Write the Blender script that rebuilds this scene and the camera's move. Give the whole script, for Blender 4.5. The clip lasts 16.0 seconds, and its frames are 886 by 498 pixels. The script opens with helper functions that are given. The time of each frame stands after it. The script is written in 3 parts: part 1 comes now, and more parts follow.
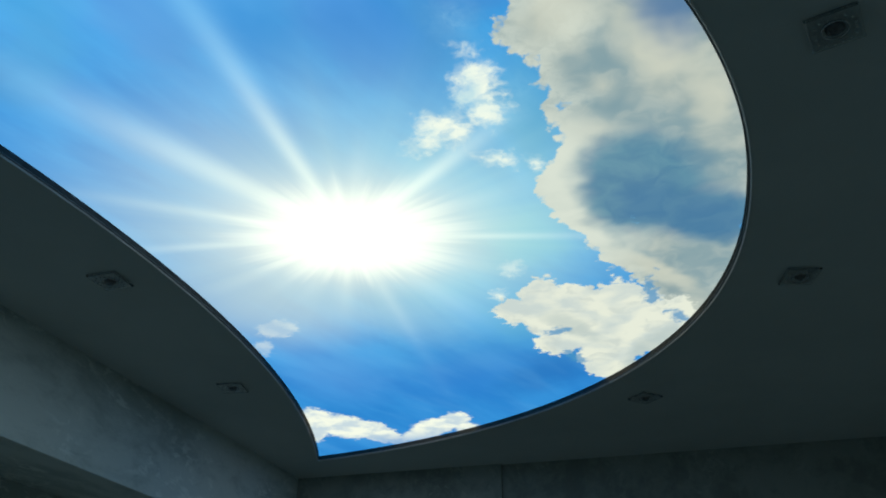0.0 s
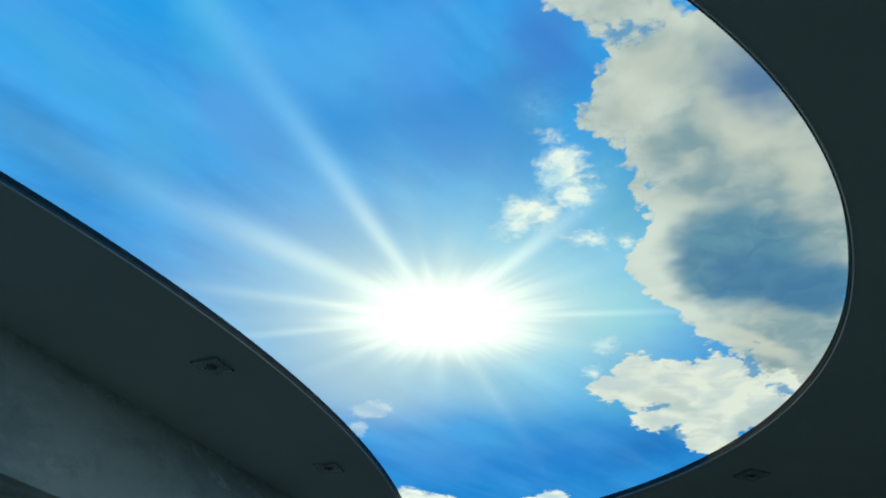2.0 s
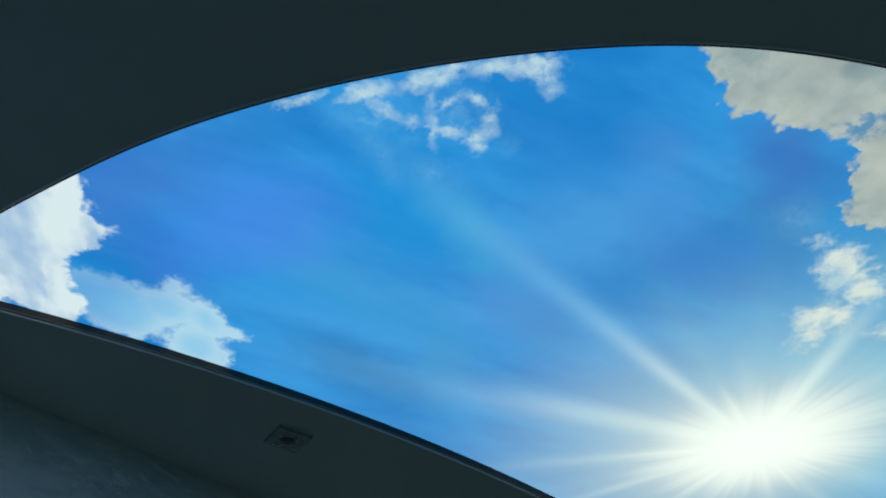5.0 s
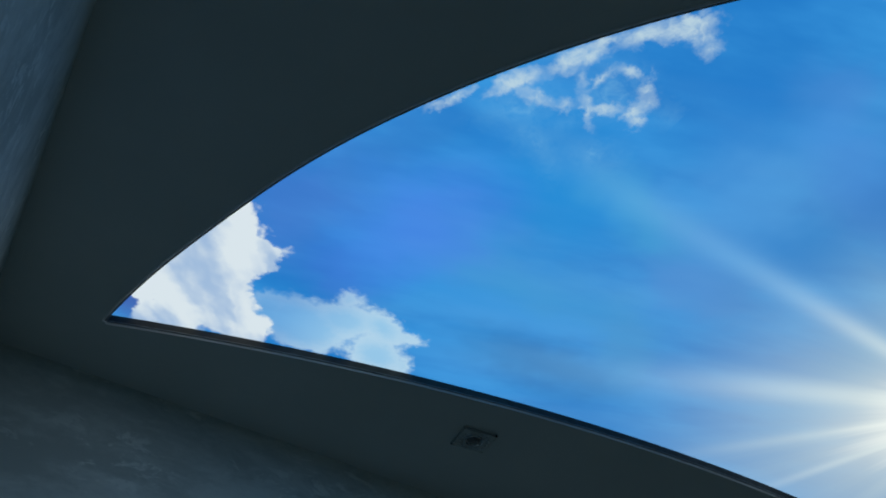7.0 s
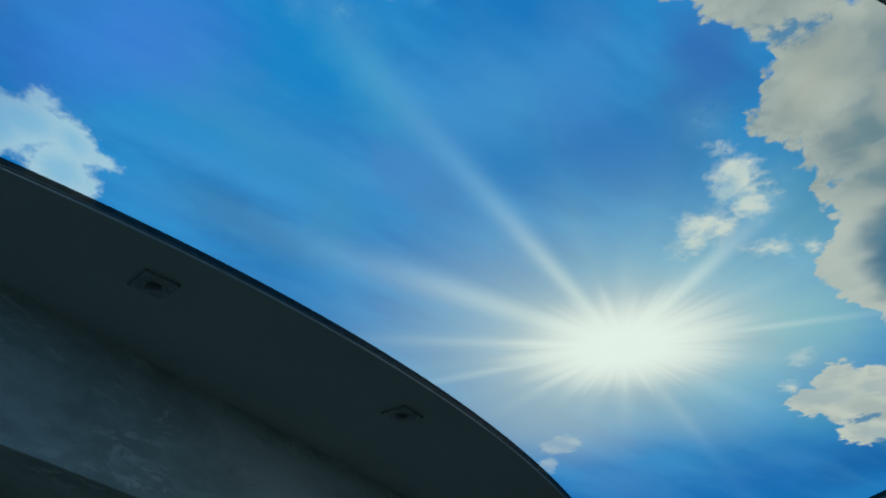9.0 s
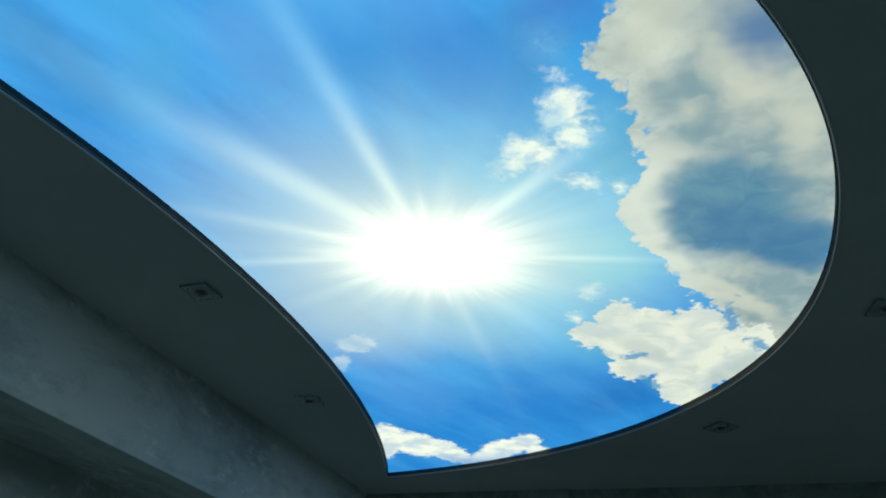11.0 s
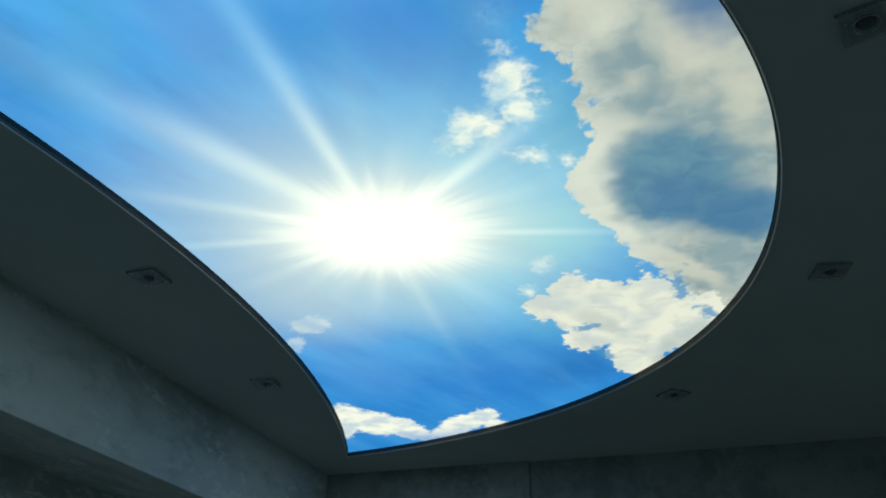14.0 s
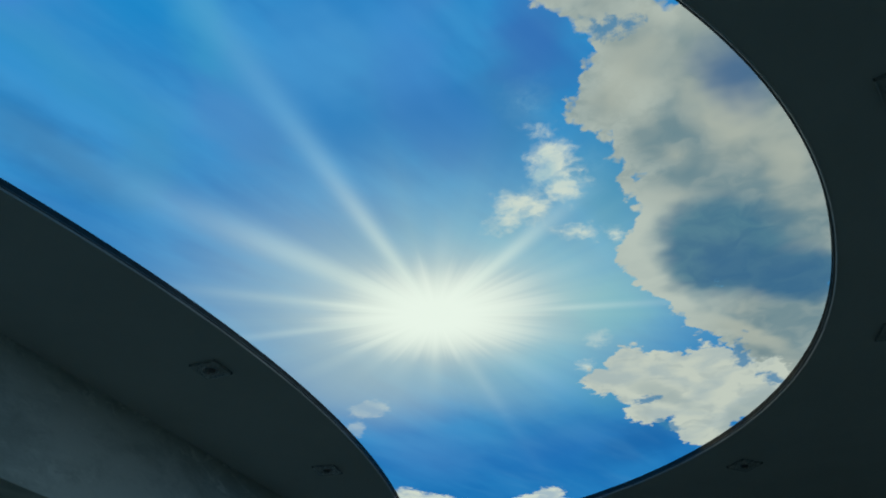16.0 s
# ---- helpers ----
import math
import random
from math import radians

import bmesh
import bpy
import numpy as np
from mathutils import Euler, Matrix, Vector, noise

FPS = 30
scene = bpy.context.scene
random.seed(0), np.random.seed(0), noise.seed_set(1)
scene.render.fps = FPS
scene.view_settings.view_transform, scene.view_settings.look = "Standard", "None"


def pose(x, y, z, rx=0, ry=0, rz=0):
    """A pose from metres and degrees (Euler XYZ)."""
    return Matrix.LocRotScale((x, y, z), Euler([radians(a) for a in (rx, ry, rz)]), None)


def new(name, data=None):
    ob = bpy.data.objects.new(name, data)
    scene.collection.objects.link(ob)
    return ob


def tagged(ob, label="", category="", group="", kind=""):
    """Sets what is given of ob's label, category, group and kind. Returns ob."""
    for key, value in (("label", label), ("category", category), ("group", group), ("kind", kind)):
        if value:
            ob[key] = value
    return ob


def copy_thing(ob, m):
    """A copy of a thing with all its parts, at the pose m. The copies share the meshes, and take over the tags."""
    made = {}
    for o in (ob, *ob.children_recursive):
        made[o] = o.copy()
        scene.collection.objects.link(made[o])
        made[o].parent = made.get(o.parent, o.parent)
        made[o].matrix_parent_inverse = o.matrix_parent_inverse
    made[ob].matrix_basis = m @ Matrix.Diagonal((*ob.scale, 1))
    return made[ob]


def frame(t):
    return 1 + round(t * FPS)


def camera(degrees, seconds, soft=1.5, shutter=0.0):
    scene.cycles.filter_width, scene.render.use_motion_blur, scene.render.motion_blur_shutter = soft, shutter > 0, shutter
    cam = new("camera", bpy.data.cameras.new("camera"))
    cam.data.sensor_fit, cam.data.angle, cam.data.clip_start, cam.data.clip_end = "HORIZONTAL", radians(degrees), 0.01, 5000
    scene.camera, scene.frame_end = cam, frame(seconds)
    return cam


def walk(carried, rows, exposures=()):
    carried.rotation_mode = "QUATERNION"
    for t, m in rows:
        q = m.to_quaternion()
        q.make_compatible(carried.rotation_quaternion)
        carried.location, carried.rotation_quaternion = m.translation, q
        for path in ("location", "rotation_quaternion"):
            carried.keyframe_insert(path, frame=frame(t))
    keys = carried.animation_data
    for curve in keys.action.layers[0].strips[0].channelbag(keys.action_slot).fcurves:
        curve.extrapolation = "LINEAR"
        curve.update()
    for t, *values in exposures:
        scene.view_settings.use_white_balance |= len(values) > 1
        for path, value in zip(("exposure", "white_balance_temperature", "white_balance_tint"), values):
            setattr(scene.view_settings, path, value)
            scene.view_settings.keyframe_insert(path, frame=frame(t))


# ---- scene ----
cam = camera(56.35, 16.0, soft=1.9)
PATH = [
    (0, 0.007, 0.068, 1.550, 120.09, -0.37, 16.61),
    (0.5, 0.014, 0.045, 1.558, 121.44, -0.32, 18.66),
    (1, 0.011, 0.031, 1.566, 123.16, -0.88, 20.18),
    (1.5, 0.017, 0.016, 1.551, 124.07, -1.72, 21.31),
    (2, 0.009, 0.032, 1.573, 124.58, -2.08, 22.62),
    (2.5, 0.018, 0.014, 1.569, 125.62, -2.05, 25.14),
    (3, 0.013, -0.009, 1.561, 127.68, -1.98, 29.37),
    (3.5, 0.015, -0.035, 1.561, 130.16, -1.59, 33.91),
    (4, 0.034, -0.060, 1.555, 132.48, -1.38, 37.78),
    (4.5, 0.039, -0.080, 1.553, 133.87, -1.50, 41.51),
    (5, 0.031, -0.091, 1.561, 133.45, -1.30, 45.66),
    (5.2, 0.025, -0.096, 1.561, 133.28, -1.27, 47.25),
    (7.3, -0.001, -0.091, 1.563, 132.83, -4.07, 58.38),
    (7.5, -0.001, -0.090, 1.563, 132.69, -4.28, 57.78),
    (8, -0.011, -0.084, 1.549, 131.95, -3.81, 51.04),
    (8.5, -0.019, -0.035, 1.549, 129.43, -3.10, 41.94),
    (9, -0.030, -0.013, 1.553, 126.70, -2.58, 35.04),
    (9.5, -0.020, -0.005, 1.559, 124.99, -3.66, 29.88),
    (10, -0.039, 0.004, 1.560, 124.41, -3.24, 24.55),
    (10.2, -0.019, 0.009, 1.545, 124.03, -3.81, 23.03),
    (12.3, -0.028, 0.063, 1.510, 117.47, -2.04, 17.69),
    (12.5, -0.017, 0.069, 1.513, 117.22, -2.01, 17.52),
    (13, -0.021, 0.069, 1.516, 117.23, -1.52, 17.05),
    (13.5, -0.015, 0.052, 1.518, 118.03, -1.27, 17.33),
    (14, -0.011, 0.038, 1.517, 120.20, -1.02, 18.01),
    (14.5, -0.006, 0.029, 1.521, 123.19, -1.08, 18.94),
    (15, -0.002, 0.027, 1.525, 124.82, -1.13, 19.70),
    (15.5, 0.003, 0.022, 1.522, 125.00, -0.78, 20.84),
    (16, 0.006, 0.012, 1.521, 125.24, -0.52, 22.80),
]
# seconds, stops, kelvin, tint
EXPOSURES = [
    (0.0, 0.40, 6800, 1), (0.5, 0.36, 6750, 1), (1.0, 0.74, 6700, 0), (1.5, 0.50, 6600, -2), (2.0, 0.36, 6500, -4),
    (2.5, 0.10, 6400, -3), (3.0, -0.02, 6350, -3), (3.5, 0.02, 6350, -3), (4.0, 0.18, 6450, -4), (4.5, 0.58, 6500, -4),
    (5.0, 0.09, 6350, 0), (7.5, 0.04, 6450, 8), (8.0, 0.10, 6550, 8), (8.5, -0.04, 6400, 2), (9.0, -0.19, 6250, -3),
    (9.5, -0.06, 6350, -3), (10.0, 0.17, 6450, -3), (12.5, 0.50, 7000, 2), (13.2, 0.42, 7000, 3), (14.0, 0.40, 6950, 1),
    (14.5, 0.24, 6700, -1), (15.0, -0.03, 6500, -2), (16.0, -0.12, 6400, -3)]
walk(cam, [(t, pose(x, y, z, rx, ry, rz)) for t, x, y, z, rx, ry, rz in PATH], EXPOSURES)

# ---- light: the lit ceiling panel is the only lamp of the room; outside is night ----
world = bpy.data.worlds.new("world")
world.use_nodes = True
world.node_tree.nodes["Background"].inputs[0].default_value = (0.02, 0.03, 0.04, 1)
world.node_tree.nodes["Background"].inputs[1].default_value = 0.2
scene.world = world
GLOW = 1.0

# ---- room in metres ----
CEIL = 2.70
LIP = 0.018
BOX_X, BOX_Z = -2.011, 2.318
WEST, EAST = -2.37, 1.25
SOUTH, NORTH = -0.257, 4.106
PIER_X = -0.902
RIM_Y = 1.891
TIP = 1.907


def rim_right(y):
    return -2.279 + 2.515 * (1 - (abs(y - RIM_Y) / 1.9387) ** 2.145) ** (1 / 2.145) + 0.010 * math.exp(-((y - 0.68) / 0.22) ** 2) - 0.028 * math.exp(-((y - 0.07) / 0.07) ** 2)


def rim_left(y):
    return -6.470 + math.sqrt(5.084 ** 2 - (y - RIM_Y) ** 2)


# ---- node helpers ----
class Graph:
    def __init__(self, name):
        self.mat = bpy.data.materials.new(name)
        self.mat.use_nodes = True
        self.tree = self.mat.node_tree
        self.tree.nodes.clear()
        self.out = self.tree.nodes.new("ShaderNodeOutputMaterial")

    def node(self, kind, **props):
        n = self.tree.nodes.new(kind)
        for key, value in props.items():
            setattr(n, key, value)
        return n

    def plug(self, socket, value):
        if isinstance(value, bpy.types.NodeSocket):
            self.tree.links.new(value, socket)
        else:
            socket.default_value = value

    def math(self, op, a, b=None, c=None, clamp=False):
        n = self.node("ShaderNodeMath", operation=op, use_clamp=clamp)
        for i, v in enumerate((a, b, c)):
            if v is not None:
                self.plug(n.inputs[i], v)
        return n.outputs[0]

    def vec(self, op, a, b=None, scale=None):
        n = self.node("ShaderNodeVectorMath", operation=op)
        self.plug(n.inputs[0], a)
        if b is not None:
            self.plug(n.inputs[1], b)
        if scale is not None:
            self.plug(n.inputs["Scale"], scale)
        return n.outputs["Value"] if op in ("LENGTH", "DISTANCE", "DOT_PRODUCT") else n.outputs[0]

    def noise(self, at, scale, detail=3.0, rough=0.5, distortion=0.0, colour=False):
        n = self.node("ShaderNodeTexNoise")
        self.plug(n.inputs["Vector"], at)
        for key, v in (("Scale", scale), ("Detail", detail), ("Roughness", rough), ("Distortion", distortion)):
            n.inputs[key].default_value = v
        return n.outputs["Color" if colour else "Fac"]

    def range(self, v, a, b, c=0.0, d=1.0, smooth=True):
        n = self.node("ShaderNodeMapRange", interpolation_type="SMOOTHSTEP" if smooth else "LINEAR")
        for i, val in enumerate((v, a, b, c, d)):
            self.plug(n.inputs[i], val)
        return n.outputs[0]

    def mix(self, fac, a, b, blend="MIX"):
        n = self.node("ShaderNodeMix", data_type="RGBA", blend_type=blend)
        self.plug(n.inputs[0], fac)
        for i, v in ((6, a), (7, b)):
            self.plug(n.inputs[i], v if isinstance(v, bpy.types.NodeSocket) else (*v, 1) if len(v) == 3 else v)
        return n.outputs[2]

    def place(self, at, x, y, sx=1.0, sy=1.0, turn=0.0):
        """Coordinates as seen from a spot, turned and scaled."""
        n = self.node("ShaderNodeMapping", vector_type="TEXTURE")
        self.plug(n.inputs["Vector"], at)
        n.inputs["Location"].default_value = (x, y, 0)
        n.inputs["Rotation"].default_value = (0, 0, radians(turn))
        n.inputs["Scale"].default_value = (sx, sy, 1)
        return n.outputs[0]

    def along(self, at, x, y, angle, size=1.0):
        """How far a point lies from a spot in one direction, in units of size."""
        dx, dy = math.cos(radians(angle)) / size, math.sin(radians(angle)) / size
        return self.math("ADD", self.vec("DOT_PRODUCT", at, (dx, dy, 0)), -(x * dx + y * dy))

    def oval(self, at, x, y, sx, sy, turn):
        """Distance from the middle of an ellipse, 1 on its outline."""
        u = self.along(at, x, y, turn, sx)
        v = self.along(at, x, y, turn + 90, sy)
        return self.math("SQRT", self.math("MULTIPLY_ADD", u, u, self.math("MULTIPLY", v, v)))

    def blobs(self, at, ellipses, blend=0.03):
        """Distance to a group of ellipses, below zero inside."""
        total = 1.0 if not ellipses else None
        for x, y, rx, ry, turn in ellipses:
            d = self.oval(at, x, y, rx, ry, turn)
            d = self.math("MULTIPLY_ADD", d, math.sqrt(rx * ry), -math.sqrt(rx * ry))
            total = d if total is None else self.math("SMOOTH_MIN", total, d, blend)
        return total


def tint(r, g, b):
    """A colour given in screen values 0 to 255."""
    return tuple(((v / 255 + 0.055) / 1.055) ** 2.4 if v > 10 else v / 255 / 12.92 for v in (r, g, b))


# ---- the printed sky ----
SUN_X, SUN_Y = -0.805, 1.862
BIG_CLOUD = [(-0.093, 1.832, 0.10, 0.08, 0), (-0.071, 1.121, 0.131, 0.087, 92), (-0.154, 1.222, 0.094, 0.068, 93), (-0.216, 1.244, 0.035, 0.025, 98), (-0.06, 1.381, 0.142, 0.119, 61), (-0.172, 1.491, 0.044, 0.027, 95), (-0.061, 1.579, 0.17, 0.106, 90), (-0.193, 1.788, 0.115, 0.073, 94), (-0.135, 1.93, 0.124, 0.104, 66), (-0.106, 2.06, 0.098, 0.08, 45), (-0.058, 2.189, 0.116, 0.088, 35), (0.081, 2.215, 0.257, 0.178, 78), (0.068, 2.465, 0.18, 0.122, 80), (0.086, 1.261, 0.251, 0.173, 80), (0.12, 1.68, 0.429, 0.235, 86), (-0.01, 2.383, 0.095, 0.057, 87), (-0.129, 1.694, 0.118, 0.08, 90)]
TOP_CLOUD = [(-0.193, 0.763, 0.068, 0.049, 104), (-0.205, 0.844, 0.061, 0.047, 76), (-0.155, 0.894, 0.091, 0.066, 70), (-0.118, 0.979, 0.077, 0.056, 83), (-0.087, 0.876, 0.147, 0.073, 51), (-0.111, 1.09, 0.084, 0.045, 106)]
LOW_CLOUD = [(-0.367, 2.353, 0.124, 0.066, 99), (-0.469, 2.448, 0.1, 0.062, 100), (-0.292, 2.545, 0.238, 0.163, 92), (-0.138, 2.636, 0.312, 0.145, 93), (-0.257, 2.897, 0.136, 0.079, 93), (-0.035, 2.712, 0.207, 0.1, 91), (-0.38, 2.73, 0.107, 0.077, 93), (0.045, 2.581, 0.126, 0.052, 90), (-0.218, 2.99, 0.123, 0.099, 77)]
SMALL_CLOUDS = [(-0.312, 1.351, 0.063, 0.043, 102), (-0.31, 1.433, 0.061, 0.04, 96), (-0.345, 1.379, 0.046, 0.024, 105), (-0.304, 1.26, 0.018, 0.012, 62), (-0.418, 1.488, 0.057, 0.048, 124), (-0.479, 1.522, 0.045, 0.027, 155), (-0.45, 1.463, 0.034, 0.023, 107), (-0.331, 1.625, 0.033, 0.022, 38), (-0.416, 2.159, 0.038, 0.029, 97), (-0.243, 1.667, 0.012, 0.01, 80), (-0.494, 2.323, 0.027, 0.017, 102)]
RIM_CLOUDS = [(-1.275, 2.368, 0.087, 0.058, 158), (-1.395, 2.501, 0.062, 0.032, 122), (-1.532, 3.274, 0.147, 0.08, 104), (-1.461, 3.399, 0.177, 0.117, 91), (-1.349, 3.504, 0.182, 0.093, 84), (-1.294, 3.653, 0.111, 0.051, 89), (-1.612, 3.393, 0.215, 0.077, 116), (-0.955, 3.448, 0.11, 0.068, 115), (-1.082, 3.525, 0.145, 0.091, 131), (-1.157, 3.593, 0.136, 0.07, 139), (-0.931, 3.556, 0.08, 0.056, 107)]
SOUTH_CLOUD = [(-1.347, 0.084, 0.12, 0.08, 28), (-1.274, 0.119, 0.052, 0.03, 165), (-1.344, 0.195, 0.066, 0.048, 19), (-1.555, 0.133, 0.136, 0.094, 12), (-1.571, 0.226, 0.11, 0.058, 165), (-1.676, 0.115, 0.112, 0.057, 38), (-1.605, 0.291, 0.06, 0.041, 176), (-1.607, 0.025, 0.079, 0.023, 163), (-1.442, 0.15, 0.085, 0.06, 14), (-1.485, 0.079, 0.112, 0.076, 19)]
VEIL_CLOUD = [(-1.362, 0.424, 0.035, 0.026, 9), (-1.44, 0.445, 0.082, 0.069, 60), (-1.411, 0.532, 0.075, 0.049, 117), (-1.41, 0.597, 0.033, 0.019, 82), (-1.512, 0.572, 0.082, 0.065, 127), (-1.513, 0.371, 0.119, 0.095, 101), (-1.515, 0.642, 0.042, 0.021, 151), (-1.52, 0.282, 0.089, 0.06, 3)]
ROW_CLOUDS = [(-0.766, 0.313, 0.042, 0.009, 31), (-0.68, 0.377, 0.04, 0.017, 29), (-0.709, 0.371, 0.018, 0.009, 25), (-0.581, 0.44, 0.052, 0.02, 28), (-0.608, 0.468, 0.019, 0.01, 136), (-0.535, 0.453, 0.038, 0.01, 33), (-0.49, 0.495, 0.034, 0.015, 35), (-0.443, 0.54, 0.049, 0.022, 36), (-0.441, 0.575, 0.023, 0.018, 95), (-0.451, 0.603, 0.014, 0.009, 138), (-0.685, 0.428, 0.028, 0.01, 76)]
RING_BITS = [(-0.652, 0.516, 0.028, 0.008, 134), (-0.64, 0.537, 0.026, 0.009, 60), (-0.614, 0.583, 0.026, 0.011, 8), (-0.572, 0.578, 0.03, 0.012, 140), (-0.554, 0.53, 0.019, 0.007, 83), (-0.625, 0.6, 0.013, 0.009, 134), (-0.671, 0.478, 0.011, 0.009, 144), (-0.596, 0.494, 0.025, 0.008, 5)]
FAINT = [(-0.761, 0.49, 0.042, 0.016, 116), (-0.755, 0.456, 0.021, 0.012, 141), (-0.782, 0.534, 0.014, 0.006, 138), (-0.726, 0.59, 0.037, 0.024, 80), (-0.598, 0.529, 0.046, 0.043, 16), (-0.699, 0.504, 0.015, 0.007, 13), (-0.581, 0.637, 0.013, 0.009, 90), (-0.714, 0.422, 0.06, 0.029, 38)]
FAINT_MORE = [(-0.306, 1.165, 0.052, 0.038, 103), (-0.285, 1.465, 0.051, 0.04, 25), (-0.232, 1.401, 0.037, 0.024, 98)]
DARK_PATCHES = [(-0.012, 1.846, 0.224, 0.144, 86), (0.141, 2.01, 0.164, 0.105, 52)]
GREY_PATCHES = [(-0.065, 1.413, 0.084, 0.071, 116), (-0.025, 1.537, 0.158, 0.043, 37), (-0.078, 1.292, 0.098, 0.032, 99), (0.128, 1.771, 0.143, 0.061, 51), (0.128, 2.27, 0.204, 0.087, 89), (-0.069, 2.152, 0.121, 0.039, 41), (0.098, 1.603, 0.073, 0.039, 27), (0.02, 1.093, 0.059, 0.025, 58), (-0.054, 2.877, 0.206, 0.08, 120), (-0.303, 2.626, 0.154, 0.05, 62)]
BRIGHT_PATCHES = [(0.058, 1.386, 0.078, 0.054, 81), (-0.068, 1.431, 0.024, 0.019, 67), (-0.11, 1.205, 0.106, 0.062, 96), (0.153, 1.532, 0.117, 0.043, 83), (-0.021, 2.271, 0.21, 0.04, 54), (-0.2, 2.42, 0.154, 0.114, 31), (-0.021, 1.051, 0.086, 0.026, 46)]
DEEP_PATCHES = [(0.14, 2.038, 0.142, 0.083, 43), (0.0, 1.918, 0.098, 0.076, 69)]
VIOLET_PATCH = [(0.088, 1.249, 0.083, 0.05, 79)]
GAPS = [(-0.109, 1.039, 0.029, 0.017, 9), (-0.131, 1.036, 0.016, 0.013, 81), (-0.035, 2.455, 0.057, 0.023, 87), (0.037, 2.624, 0.052, 0.019, 63), (-0.361, 2.641, 0.042, 0.026, 164), (-0.338, 2.882, 0.064, 0.024, 67), (-0.041, 2.394, 0.07, 0.014, 103)]
# tints of the open blue: place, size, turn, colour, strength
WEST_TONES = [(-1.64, 0.02, 0.12, 0.10, 0, 60, 74, 160, 0.8), (-1.147, 0.207, 0.271, 0.114, 12, 80, 121, 205, 0.5),
    (-1.303, 0.352, 0.133, 0.106, 92, 58, 112, 200, 0.6),
    (-1.075, 0.48, 0.187, 0.147, 76, 68, 131, 206, 0.6),
    (-0.84, 0.597, 0.225, 0.141, 140, 35, 137, 210, 0.8),
    (-0.796, 0.776, 0.183, 0.08, 102, 68, 158, 210, 0.6),
    (-1.09, 0.736, 0.244, 0.09, 80, 62, 147, 206, 0.7),
    (-0.879, 1.037, 0.185, 0.098, 93, 68, 124, 193, 0.7),
    (-1.301, 0.927, 0.254, 0.107, 85, 38, 109, 173, 0.8),
    (-1.129, 1.024, 0.204, 0.08, 135, 70, 144, 196, 0.5),
    (-0.909, 0.289, 0.167, 0.057, 21, 50, 121, 196, 0.5)]
EAST_TONES = [(-0.531, 0.782, 0.141, 0.115, 120, 38, 121, 200, 0.7),
    (-0.382, 0.82, 0.103, 0.069, 79, 68, 129, 201, 0.5),
    (-0.502, 1.132, 0.249, 0.11, 84, 62, 115, 193, 0.75),
    (-0.331, 1.146, 0.181, 0.096, 112, 48, 107, 176, 0.7),
    (-0.21, 1.0, 0.101, 0.075, 96, 47, 115, 183, 0.6),
    (-0.485, 1.158, 0.156, 0.141, 74, 49, 119, 199, 0.7),
    (-0.254, 1.017, 0.158, 0.1, 104, 58, 106, 190, 0.7),
    (-0.462, 0.938, 0.159, 0.092, 116, 74, 138, 215, 0.5),
    (-0.231, 1.494, 0.224, 0.11, 101, 61, 138, 187, 0.7),
    (-0.218, 1.611, 0.157, 0.077, 99, 45, 129, 180, 0.5)]
NORTH_TONES = [(-0.655, 0.908, 0.177, 0.149, 150, 83, 154, 219, 0.6),
    (-0.881, 0.984, 0.144, 0.115, 114, 76, 142, 214, 0.5),
    (-1.086, 0.422, 0.256, 0.149, 14, 76, 134, 234, 0.55),
    (-0.348, 2.007, 0.219, 0.179, 90, 106, 169, 190, 0.6),
    (-0.736, 2.881, 0.416, 0.281, 146, 40, 110, 189, 0.8),
    (-0.444, 2.972, 0.336, 0.159, 135, 31, 97, 171, 0.7),
    (-1.239, 2.785, 0.367, 0.247, 100, 74, 133, 201, 0.6),
    (-0.805, 2.44, 0.249, 0.161, 56, 113, 160, 206, 0.5),
    (-0.445, 2.511, 0.26, 0.16, 99, 81, 149, 192, 0.6)]
# direction in degrees, reach, half width near the sun, widening, strength
RAYS = [
    (-88, 1.5, 0.011, 0.026, 0.72), (-118, 1.5, 0.022, 0.050, 0.72), (-146.5, 0.8, 0.014, 0.026, 0.5),
    (-171, 0.75, 0.010, 0.018, 0.7), (160, 0.6, 0.016, 0.034, 0.3), (146, 0.5, 0.016, 0.034, 0.24),
    (132, 0.5, 0.014, 0.03, 0.3), (114, 0.55, 0.016, 0.03, 0.36), (93.5, 1.3, 0.012, 0.024, 0.3),
    (71, 0.9, 0.018, 0.04, 0.26), (15.5, 0.9, 0.009, 0.014, 0.6), (-36, 0.72, 0.014, 0.022, 0.95),
    (-64, 0.5, 0.012, 0.03, 0.3), (-12, 0.55, 0.012, 0.022, 0.22), (40, 0.6, 0.03, 0.03, 0.25)]


